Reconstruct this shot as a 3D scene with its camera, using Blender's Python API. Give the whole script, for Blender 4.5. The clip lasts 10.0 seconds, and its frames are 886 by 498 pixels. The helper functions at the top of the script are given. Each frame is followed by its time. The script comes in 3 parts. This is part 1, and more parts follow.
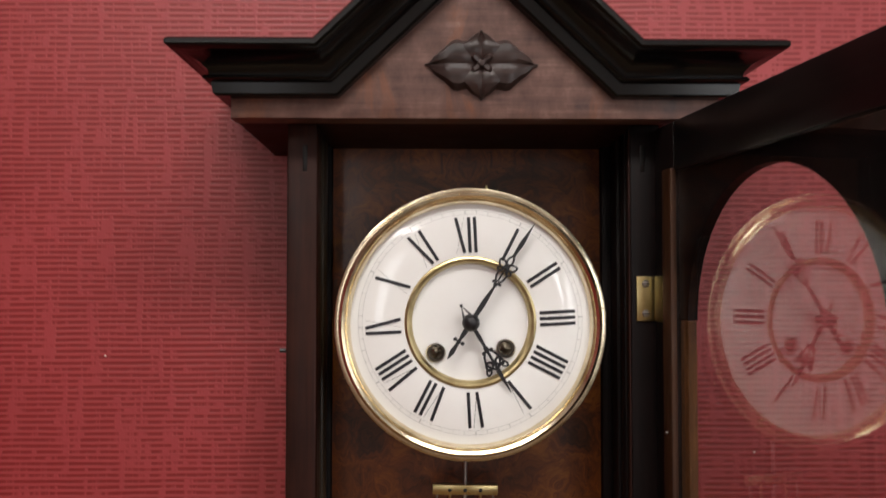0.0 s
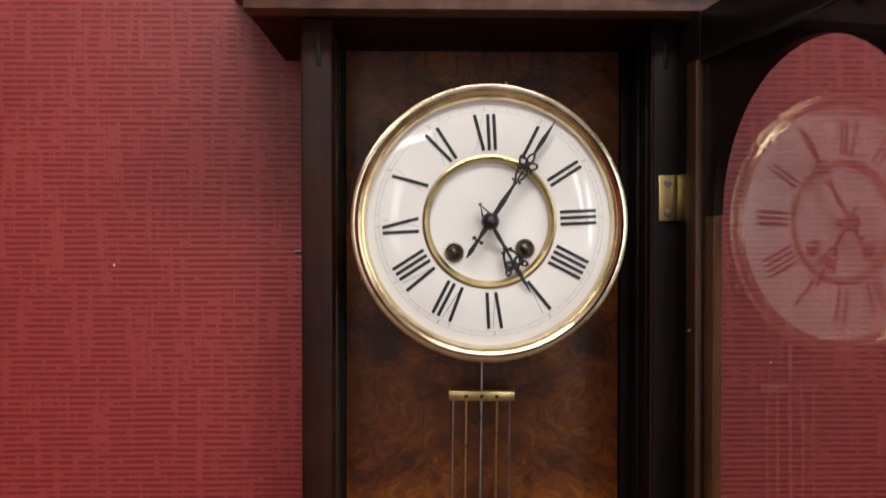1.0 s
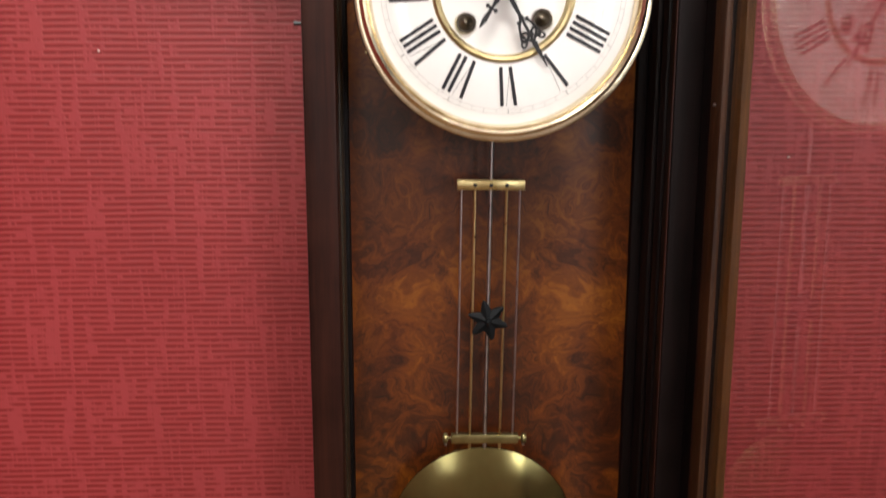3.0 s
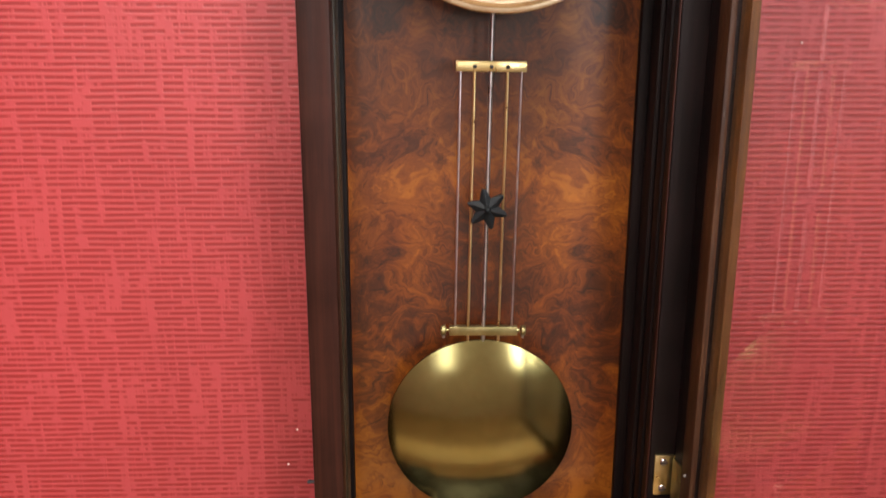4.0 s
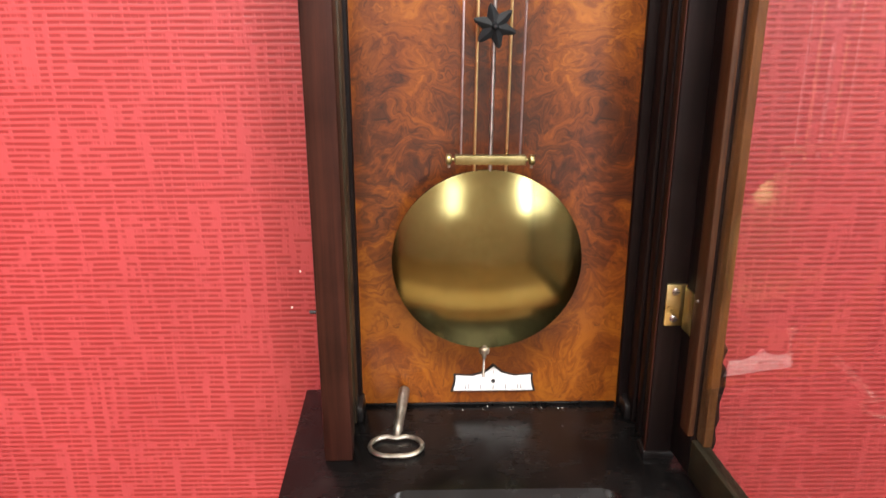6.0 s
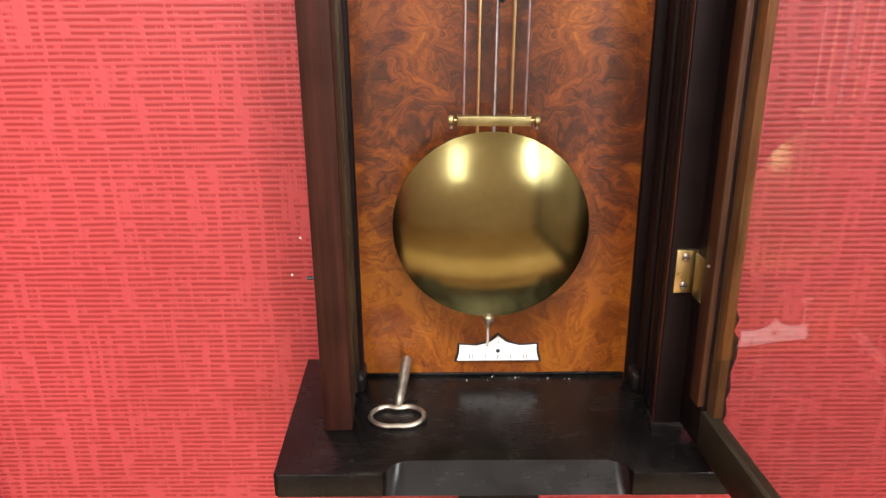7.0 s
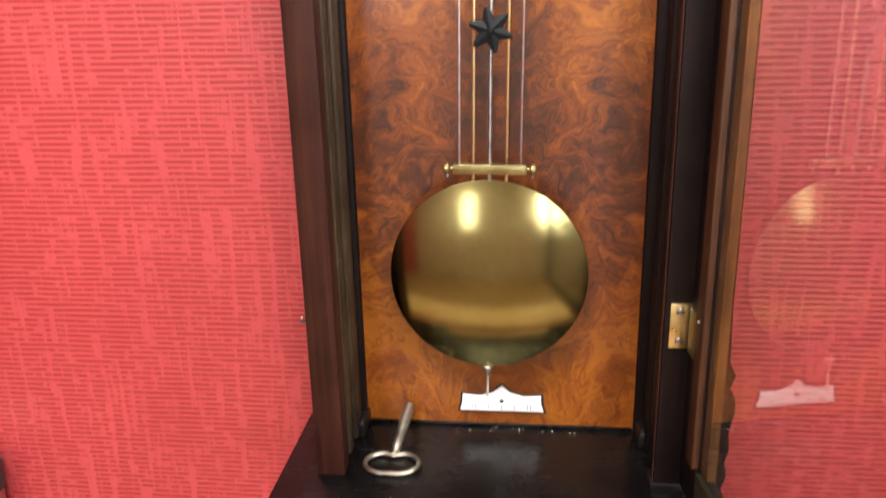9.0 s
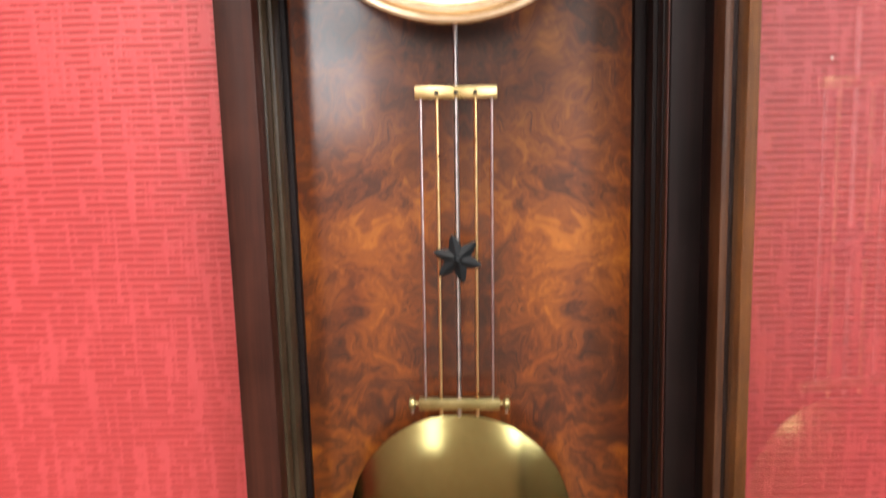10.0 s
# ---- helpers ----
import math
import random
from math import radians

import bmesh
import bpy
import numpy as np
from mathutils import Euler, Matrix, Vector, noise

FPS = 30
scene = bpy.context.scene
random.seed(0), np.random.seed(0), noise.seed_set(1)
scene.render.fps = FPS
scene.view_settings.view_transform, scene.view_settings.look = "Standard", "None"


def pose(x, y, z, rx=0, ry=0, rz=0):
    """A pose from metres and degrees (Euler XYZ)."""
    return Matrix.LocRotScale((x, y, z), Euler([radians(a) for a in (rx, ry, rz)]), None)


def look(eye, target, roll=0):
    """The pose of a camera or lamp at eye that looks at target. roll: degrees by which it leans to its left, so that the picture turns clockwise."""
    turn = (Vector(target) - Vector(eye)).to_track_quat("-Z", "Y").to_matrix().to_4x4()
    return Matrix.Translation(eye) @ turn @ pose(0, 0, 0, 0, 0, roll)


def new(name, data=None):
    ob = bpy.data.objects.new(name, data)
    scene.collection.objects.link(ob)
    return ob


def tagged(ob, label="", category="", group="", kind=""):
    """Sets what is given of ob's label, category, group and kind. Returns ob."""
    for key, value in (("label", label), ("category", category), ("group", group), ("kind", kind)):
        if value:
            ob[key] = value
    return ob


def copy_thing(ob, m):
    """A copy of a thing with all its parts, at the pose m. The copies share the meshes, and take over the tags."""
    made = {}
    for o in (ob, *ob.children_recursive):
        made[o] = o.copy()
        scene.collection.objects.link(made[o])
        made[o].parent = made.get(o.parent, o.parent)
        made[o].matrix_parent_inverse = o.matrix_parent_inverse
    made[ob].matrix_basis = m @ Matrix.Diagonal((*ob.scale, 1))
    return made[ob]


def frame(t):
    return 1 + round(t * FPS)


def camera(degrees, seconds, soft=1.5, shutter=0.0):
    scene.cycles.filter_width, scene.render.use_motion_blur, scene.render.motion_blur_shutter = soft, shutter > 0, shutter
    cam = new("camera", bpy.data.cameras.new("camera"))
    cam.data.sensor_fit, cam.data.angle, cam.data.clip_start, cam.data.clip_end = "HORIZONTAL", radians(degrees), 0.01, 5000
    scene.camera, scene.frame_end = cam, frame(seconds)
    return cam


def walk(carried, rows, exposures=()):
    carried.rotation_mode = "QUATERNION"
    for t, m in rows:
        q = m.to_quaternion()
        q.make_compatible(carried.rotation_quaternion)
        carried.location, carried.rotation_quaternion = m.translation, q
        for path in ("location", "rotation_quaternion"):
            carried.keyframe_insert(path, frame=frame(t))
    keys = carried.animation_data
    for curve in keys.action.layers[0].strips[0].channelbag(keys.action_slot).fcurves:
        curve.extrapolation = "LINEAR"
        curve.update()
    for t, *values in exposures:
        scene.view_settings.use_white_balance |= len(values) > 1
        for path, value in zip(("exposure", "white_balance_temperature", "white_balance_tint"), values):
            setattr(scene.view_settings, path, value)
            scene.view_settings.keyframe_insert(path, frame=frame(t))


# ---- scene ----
cam = camera(56.1, 10.0, soft=1.5, shutter=0.5)
PATH = [
    (0, (-0.030, -0.704, 1.632), (0.006, 1.295, 1.699), 0.0),
    (0.5, (-0.044, -0.693, 1.607), (0.019, 1.306, 1.647), 0.1),
    (1, (-0.046, -0.691, 1.590), (0.002, 1.307, 1.559), 0.0),
    (1.5, (-0.052, -0.684, 1.577), (-0.006, 1.308, 1.458), 0.2),
    (2, (-0.056, -0.677, 1.565), (-0.001, 1.308, 1.367), 0.3),
    (2.5, (-0.062, -0.675, 1.549), (0.007, 1.305, 1.299), 0.3),
    (3, (-0.06, -0.667, 1.532), (0.015, 1.298, 1.171), 0.1),
    (4.5, (-0.056, -0.656, 1.469), (0.007, 1.265, 0.916), 0.2),
    (5, (-0.056, -0.655, 1.449), (0.0, 1.249, 0.841), 0.2),
    (5.5, (-0.055, -0.657, 1.431), (0.0, 1.236, 0.787), 0.5),
    (6, (-0.05, -0.653, 1.419), (-0.015, 1.223, 0.729), -0.1),
    (7.5, (-0.029, -0.635, 1.397), (-0.071, 1.221, 0.655), -0.3),
    (8, (-0.01, -0.635, 1.394), (-0.117, 1.22, 0.654), -0.5),
    (8.5, (0.01, -0.635, 1.394), (-0.149, 1.226, 0.677), -0.9),
    (9, (0.029, -0.634, 1.403), (-0.191, 1.25, 0.77), -1.3),
    (9.5, (0.042, -0.613, 1.416), (-0.189, 1.319, 0.953), -1.9),
    (10, (0.01, -0.571, 1.457), (-0.073, 1.4, 1.128), -1.6),
]
EXPO = [(0.0, -0.26), (1.6, -0.30), (2.4, -0.18), (3.0, 0.30), (3.3, 0.55), (4.3, 1.55), (5.2, 1.82), (10.0, 1.80)]
walk(cam, [(t, look(eye, target, roll)) for t, eye, target, roll in PATH], EXPO)

# ---- light: a bright window to the right, ceiling lamps, a closed room ----
world = bpy.data.worlds.new("world")
scene.world = world
world.use_nodes = True
world.node_tree.nodes["Background"].inputs[0].default_value = (0.75, 0.85, 1.0, 1)
world.node_tree.nodes["Background"].inputs[1].default_value = 0.3


def area(name, eye, target, sx, sy, watts, colour):
    data = bpy.data.lights.new(name, "AREA")
    data.shape, data.size, data.size_y, data.energy, data.color = "RECTANGLE", sx, sy, watts, colour
    ob = new(name, data)
    ob.matrix_world = look(eye, target)
    return ob


area("window_light", (1.86, -1.45, 1.95), (0.0, -0.1, 1.5), 0.75, 1.0, 9, (1.0, 0.98, 0.98))
area("back_window_light", (1.35, -3.3, 1.78), (0.0, -0.1, 1.45), 0.5, 0.85, 15, (0.97, 0.98, 1.0))
area("back_window_light_left", (-0.66, -3.3, 1.76), (0.0, -0.1, 1.45), 0.34, 0.80, 3.2, (0.93, 0.96, 1.0))
area("ceiling_light_near", (0.0, -1.0, 2.62), (0.0, -0.8, 0.0), 1.2, 0.25, 21, (1.0, 0.96, 0.92))
area("ceiling_light_far", (-0.9, -2.4, 2.62), (-0.7, -2.2, 0.0), 1.2, 0.25, 16, (1.0, 0.96, 0.92))


# ---- materials ----
class Nodes:
    def __init__(self, name):
        self.m = bpy.data.materials.new(name)
        self.m.use_nodes = True
        self.t = self.m.node_tree
        self.b = self.t.nodes["Principled BSDF"]

    def n(self, kind, **kw):
        node = self.t.nodes.new(kind)
        for k, v in kw.items():
            node.inputs[k.replace("_", " ")].default_value = v
        return node

    def link(self, a, b):
        self.t.links.new(a, b)

    def math(self, op, a, b=None, c=None, clamp=False):
        node = self.t.nodes.new("ShaderNodeMath")
        node.operation, node.use_clamp = op, clamp
        for i, v in enumerate((a, b, c)):
            if v is None:
                continue
            if isinstance(v, (int, float)):
                node.inputs[i].default_value = v
            else:
                self.link(v, node.inputs[i])
        return node.outputs[0]

    def coords(self):
        node = self.t.nodes.new("ShaderNodeTexCoord")
        sep = self.t.nodes.new("ShaderNodeSeparateXYZ")
        self.link(node.outputs["Object"], sep.inputs[0])
        return sep.outputs[0], sep.outputs[1], sep.outputs[2]

    def vec(self, x, y, z):
        node = self.t.nodes.new("ShaderNodeCombineXYZ")
        for i, v in enumerate((x, y, z)):
            if isinstance(v, (int, float)):
                node.inputs[i].default_value = v
            else:
                self.link(v, node.inputs[i])
        return node.outputs[0]

    def noise(self, v, scale, detail=4, rough=0.55, dist=0.0):
        node = self.n("ShaderNodeTexNoise", Scale=scale, Detail=detail, Roughness=rough, Distortion=dist)
        self.link(v, node.inputs["Vector"])
        return node.outputs["Fac"]

    def ramp(self, f, stops):
        node = self.t.nodes.new("ShaderNodeValToRGB")
        e = node.color_ramp.elements
        while len(e) < len(stops):
            e.new(0.5)
        for el, (p, c) in zip(e, stops):
            el.position, el.color = p, (*c, 1)
        self.link(f, node.inputs[0])
        return node.outputs[0]

    def mix(self, f, a, b, kind="MIX"):
        node = self.t.nodes.new("ShaderNodeMix")
        node.data_type, node.blend_type = "RGBA", kind
        for i, v in ((0, f), (6, a), (7, b)):
            if isinstance(v, (int, float)):
                node.inputs[i].default_value = v
            elif isinstance(v, tuple):
                node.inputs[i].default_value = (*v, 1)
            else:
                self.link(v, node.inputs[i])
        return node.outputs[2]

    def colour(self, c):
        if isinstance(c, tuple):
            self.b.inputs["Base Color"].default_value = (*c, 1)
        else:
            self.link(c, self.b.inputs["Base Color"])

    def bump(self, h, strength, distance):
        node = self.n("ShaderNodeBump", Strength=strength, Distance=distance)
        self.link(h, node.inputs["Height"])
        self.link(node.outputs[0], self.b.inputs["Normal"])

    def set(self, **kw):
        for k, v in kw.items():
            s = self.b.inputs[k.replace("_", " ")]
            if isinstance(v, (int, float)):
                s.default_value = v
            else:
                self.link(v, s)
        return self


def wallpaper():
    """Red vinyl paper: rows of short sunk dashes, broken by wavering upright ribs."""
    a = Nodes("red_wallpaper")
    x, y, z = a.coords()
    wob = a.math("MULTIPLY_ADD", a.noise(a.vec(a.math("MULTIPLY", x, 14.0), 0.0, a.math("MULTIPLY", z, 40.0)), 1.0, 2), 0.0026, z)
    row = a.math("MULTIPLY", wob, 1 / 0.0049)
    idx = a.math("FLOOR", row)
    fr = a.math("ABSOLUTE", a.math("SUBTRACT", a.math("FRACT", row), 0.5))
    inrow = a.math("SUBTRACT", 1.0, a.math("SMOOTH_MIN", 1.0, a.math("MULTIPLY", a.math("MAXIMUM", a.math("SUBTRACT", fr, 0.18), 0.0), 6.5), 0.1), clamp=True)
    rib = a.noise(a.vec(a.math("MULTIPLY", x, 145.0), 3.0, a.math("MULTIPLY", z, 13.0)), 1.0, 2, 0.5)
    cell = a.noise(a.vec(a.math("MULTIPLY", x, 80.0), 7.0, a.math("MULTIPLY", idx, 1.37)), 1.0, 1, 0.5)
    gate = a.math("ADD", a.math("MULTIPLY", rib, 0.60), a.math("MULTIPLY", cell, 0.40))
    dash = a.math("MULTIPLY_ADD", gate, -12.0, 12.0 * 0.580, clamp=True)
    sunk = a.math("MULTIPLY", inrow, dash)
    big = a.noise(a.vec(x, y, z), 5.0, 3)
    grain = a.noise(a.vec(x, y, z), 900.0, 3)
    base = a.ramp(big, [(0.3, (0.318, 0.037, 0.041)), (0.7, (0.382, 0.050, 0.054))])
    base = a.mix(a.math("MULTIPLY", rib, 0.35), base, (0.42, 0.068, 0.072))
    # shade in the sunk dashes is put into the colour, besides the bump
    a.colour(a.mix(a.math("MULTIPLY", sunk, 0.72), base, (0.185, 0.0075, 0.0065)))
    a.bump(a.math("ADD", a.math("MULTIPLY", sunk, -1.0), a.math("MULTIPLY", grain, 0.12)), 0.26, 0.0010)
    a.set(Roughness=a.math("MULTIPLY_ADD", grain, 0.2, 0.30))
    return a.m


def burl():
    """Burr walnut, roughly book-matched: curling flame figure, small eyes, polish with rubbed scratches."""
    a = Nodes("burr_walnut")
    x, y, z = a.coords()
    lean = a.noise(a.vec(x, y, z), 7.0, 2)
    mx = a.math("ADD", a.math("ABSOLUTE", a.math("SUBTRACT", x, 0.003)), a.math("MULTIPLY", lean, 0.05))
    zz = a.math("MULTIPLY_ADD", a.noise(a.vec(x, 2.0, z), 10.0, 2), 0.03, z)
    w1 = a.noise(a.vec(mx, 0.0, zz), 13.0, 3, 0.55, 1.0)
    w2 = a.noise(a.vec(mx, 0.7, zz), 17.0, 3, 0.55, 1.0)
    u = a.math("MULTIPLY_ADD", w1, 0.12, mx)
    v = a.math("MULTIPLY_ADD", w2, 0.12, zz)
    fig = a.noise(a.vec(u, 0.0, v), 40.0, 6, 0.66, 0.7)
    flame = a.noise(a.vec(a.math("MULTIPLY", u, 95.0), 0.0, a.math("MULTIPLY", v, 230.0)), 1.0, 5, 0.66, 0.8)
    eyes = a.noise(a.vec(u, 0.4, v), 95.0, 3, 0.5, 0.6)
    spot = a.noise(a.vec(x, 0.3, z), 8.0, 3)
    patch = a.noise(a.vec(u, 0.9, v), 12.0, 3, 0.5, 0.8)
    f = a.math("ADD", a.math("ADD", a.math("MULTIPLY", fig, 0.42), a.math("MULTIPLY", flame, 0.40)), a.math("MULTIPLY_ADD", patch, 0.62, -0.22))
    f = a.math("ADD", f, a.math("MULTIPLY_ADD", a.math("MINIMUM", a.math("ABSOLUTE", a.math("SUBTRACT", x, 0.003)), 0.04), 1.0, -0.02))
    # tones shift paler towards the foot of the panel
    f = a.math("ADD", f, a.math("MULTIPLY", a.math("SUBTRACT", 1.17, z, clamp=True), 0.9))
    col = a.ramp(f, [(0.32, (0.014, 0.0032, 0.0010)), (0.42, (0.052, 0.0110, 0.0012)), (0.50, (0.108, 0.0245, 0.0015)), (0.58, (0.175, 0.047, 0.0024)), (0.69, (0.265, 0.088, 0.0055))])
    col = a.mix(a.ramp(spot, [(0.42, (0, 0, 0)), (0.68, (0.8, 0.8, 0.8))]), col, (0.62, 0.45, 0.38), "MULTIPLY")
    col = a.mix(a.ramp(eyes, [(0.26, (0.75, 0.75, 0.75)), (0.36, (0, 0, 0))]), col, (0.30, 0.22, 0.20), "MULTIPLY")
    a.colour(col)
    slant = a.math("ADD", x, a.math("MULTIPLY", z, 0.35))
    rub = a.noise(a.vec(a.math("MULTIPLY", slant, 420.0), 0.0, a.math("MULTIPLY", z, 16.0)), 1.0, 3, 0.6)
    a.bump(a.math("ADD", a.math("MULTIPLY", flame, 0.5), rub), 0.10, 0.0005)
    a.set(Roughness=0.45, Specular_IOR_Level=0.3, Coat_Weight=0.75, Coat_Roughness=a.math("MULTIPLY_ADD", a.noise(a.vec(x, y, z), 40.0, 3), 0.16, 0.06))
    return a.m


def wood(name, dark, light, rough, scale=1.0, coat=0.0, along="z", gloss=0.22):
    """Straight-grained wood, with worn blotches."""
    a = Nodes(name)
    x, y, z = a.coords()
    s = [a.math("MULTIPLY", c, 260.0 * scale) for c in (x, y, z)]
    i = "xyz".index(along)
    s[i] = a.math("MULTIPLY", (x, y, z)[i], 9.0 * scale)
    g = a.noise(a.vec(*s), 1.0, 5, 0.6, 0.4)
    blot = a.noise(a.vec(x, y, z), 26.0, 4)
    f = a.math("ADD", a.math("MULTIPLY", g, 0.6), a.math("MULTIPLY", blot, 0.4))
    a.colour(a.ramp(f, [(0.35, dark), (0.66, light)]))
    a.bump(g, 0.12, 0.0006)
    a.set(Roughness=a.math("MULTIPLY_ADD", blot, 0.3, rough - 0.15), Coat_Weight=coat * 0.5, Coat_Roughness=0.2, Specular_IOR_Level=gloss)
    return a.m


def scuffed():
    """Old walnut rubbed pale in patches, with an orange streak here and there."""
    a = Nodes("scuffed_walnut")
    x, y, z = a.coords()
    g = a.noise(a.vec(a.math("MULTIPLY", x, 30.0), a.math("MULTIPLY", y, 30.0), a.math("MULTIPLY", z, 12.0)), 1.0, 5, 0.6, 0.6)
    b = a.noise(a.vec(a.math("MULTIPLY", x, 1.6), y, z), 42.0, 5, 0.62)
    fine = a.noise(a.vec(a.math("MULTIPLY", x, 12.0), a.math("MULTIPLY", y, 100.0), a.math("MULTIPLY", z, 260.0)), 1.0, 4, 0.6)
    f = a.math("ADD", a.math("MULTIPLY", b, 0.6), a.math("MULTIPLY", fine, 0.4))
    col = a.ramp(f, [(0.34, (0.060, 0.028, 0.023)), (0.52, (0.125, 0.062, 0.048)), (0.64, (0.19, 0.105, 0.082)), (0.74, (0.34, 0.24, 0.20))])
    a.colour(a.mix(a.ramp(g, [(0.56, (0, 0, 0)), (0.70, (0.7, 0.7, 0.7))]), col, (0.22, 0.075, 0.028)))
    a.bump(f, 0.2, 0.0008)
    a.set(Roughness=a.math("MULTIPLY_ADD", b, 0.5, 0.2), Specular_IOR_Level=0.35)
    return a.m


def metal(name, c1, c2, rough, bump=0.05):
    a = Nodes(name)
    x, y, z = a.coords()
    f = a.noise(a.vec(x, y, z), 90.0, 5)
    a.colour(a.ramp(f, [(0.35, c1), (0.65, c2)]))
    a.bump(a.noise(a.vec(x, y, z), 700.0, 3), bump, 0.0002)
    a.set(Metallic=1.0, Roughness=a.math("MULTIPLY_ADD", f, 0.2, rough - 0.1))
    return a.m


def brushed(name, c1, c2):
    """Brass turned on a lathe: fine rings that fan the light out, tarnish in clouds."""
    a = Nodes(name)
    x, y, z = a.coords()
    r = a.math("SQRT", a.math("ADD", a.math("MULTIPLY", x, x), a.math("MULTIPLY", z, z)))
    rings = a.noise(a.vec(a.math("MULTIPLY", r, 1500.0), 0.0, 0.0), 1.0, 2)
    f = a.noise(a.vec(x, y, z), 26.0, 4)
    fine = a.noise(a.vec(x, y, z), 190.0, 4)
    a.colour(a.ramp(a.math("MULTIPLY_ADD", fine, 0.3, a.math("MULTIPLY", f, 0.7)), [(0.3, c1), (0.7, c2)]))
    a.bump(rings, 0.16, 0.00012)
    tangent = a.t.nodes.new("ShaderNodeTangent")
    tangent.direction_type, tangent.axis = "RADIAL", "Y"
    a.link(tangent.outputs[0], a.b.inputs["Tangent"])
    a.set(Metallic=1.0, Anisotropic=0.3, Roughness=a.math("MULTIPLY_ADD", f, 0.12, 0.085))
    return a.m


def scratched_black(name):
    """Worn black polish: dull clouds, hair scratches, grey dust."""
    a = Nodes(name)
    x, y, z = a.coords()
    cloud = a.noise(a.vec(x, y, z), 24.0, 5, 0.62)
    hair = a.noise(a.vec(a.math("MULTIPLY", x, 18.0), a.math("MULTIPLY", y, 420.0), z), 1.0, 3, 0.6, 0.8)
    speck = a.noise(a.vec(x, y, z), 420.0, 2)
    f = a.math("ADD", a.math("MULTIPLY", cloud, 0.78), a.math("MULTIPLY", hair, 0.22))
    col = a.ramp(f, [(0.40, (0.0022, 0.0020, 0.0020)), (0.60, (0.0050, 0.0043, 0.0042)), (0.74, (0.016, 0.013, 0.012))])
    a.colour(a.mix(a.ramp(speck, [(0.73, (0, 0, 0)), (0.80, (0.5, 0.5, 0.5))]), col, (0.16, 0.15, 0.14)))
    a.bump(hair, 0.03, 0.0004)
    a.set(Roughness=a.math("MULTIPLY_ADD", f, 0.42, 0.05), Specular_IOR_Level=0.24)
    return a.m


def enamel():
    a = Nodes("white_enamel")
    x, y, z = a.coords()
    a.colour(a.ramp(a.noise(a.vec(x, y, z), 30.0, 4), [(0.3, (0.86, 0.85, 0.825)), (0.7, (0.90, 0.895, 0.875))]))
    a.bump(a.noise(a.vec(x, y, z), 55.0, 2), 0.05, 0.002)
    a.set(Roughness=0.08, Coat_Weight=0.5, Coat_Roughness=0.03)
    return a.m


def plain(name, c, rough, metallic=0.0, gloss=0.5):
    a = Nodes(name)
    x, y, z = a.coords()
    f = a.noise(a.vec(x, y, z), 60.0, 4)
    a.colour(a.ramp(f, [(0.3, tuple(v * 0.85 for v in c)), (0.7, tuple(min(1, v * 1.12) for v in c))]))
    a.set(Roughness=rough, Metallic=metallic, Specular_IOR_Level=gloss)
    return a.m


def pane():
    a = Nodes("grey_tinted_glass")
    # grey tint stands in for the dimmer light on the wall behind
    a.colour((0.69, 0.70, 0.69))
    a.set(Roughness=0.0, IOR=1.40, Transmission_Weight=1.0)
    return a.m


WALLPAPER = wallpaper()
BURL = burl()
EBONY = wood("ebonised_wood", (0.003, 0.0026, 0.0026), (0.008, 0.006, 0.006), 0.36, 1.0, 0.15, "x")
# black for ebonised parts, and shade put as colour on right stile and door
EBONY_SHADE_UP = wood("ebonised_shaded_upright", (0.003, 0.0020, 0.0020), (0.009, 0.0045, 0.0042), 0.50, 1.0, 0.0, gloss=0.12)
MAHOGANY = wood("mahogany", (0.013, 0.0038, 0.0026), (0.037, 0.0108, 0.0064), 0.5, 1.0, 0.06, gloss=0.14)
FADED = scuffed()
WORN = wood("worn_walnut", (0.020, 0.007, 0.003), (0.055, 0.020, 0.0065), 0.5)
HONEY = wood("honey_walnut", (0.045, 0.016, 0.005), (0.115, 0.043, 0.011), 0.5)
STARBLACK = plain("dull_black", (0.005, 0.006, 0.007), 0.55, gloss=0.16)
BASEBLACK = scratched_black("scratched_black_polish")
GLOSSBLACK = plain("polished_black", (0.0035, 0.003, 0.003), 0.24, gloss=0.30)
ARBOR = metal("dark_arbor", (0.06, 0.05, 0.035), (0.14, 0.12, 0.09), 0.3)
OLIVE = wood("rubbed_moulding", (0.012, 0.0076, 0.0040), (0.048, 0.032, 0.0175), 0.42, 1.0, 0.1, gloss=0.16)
RAIL = wood("rubbed_rail", (0.004, 0.0034, 0.0020), (0.022, 0.018, 0.009), 0.45, 1.0, 0.0, "x")
CARVED = wood("carved_wood", (0.018, 0.011, 0.010), (0.055, 0.034, 0.030), 0.36, 1.0, 0.2, "x")
BRASS = metal("brass", (0.54, 0.43, 0.19), (0.68, 0.56, 0.28), 0.3, 0.0)
GILT = metal("polished_bezel_brass", (0.70, 0.59, 0.40), (0.84, 0.74, 0.54), 0.22)
OLDBRASS = metal("tarnished_brass", (0.22, 0.185, 0.08), (0.34, 0.29, 0.135), 0.4)
RINGBRASS = metal("dull_ring_brass", (0.40, 0.32, 0.16), (0.52, 0.43, 0.23), 0.32)
BOB = brushed("turned_brass", (0.195, 0.168, 0.066), (0.265, 0.228, 0.095))
STEEL = metal("steel", (0.42, 0.41, 0.42), (0.60, 0.58, 0.58), 0.3)
NICKEL = metal("worn_nickel", (0.26, 0.235, 0.195), (0.48, 0.44, 0.375), 0.42, 0.2)
BLACK = plain("blued_black_metal", (0.012, 0.012, 0.014), 0.35)
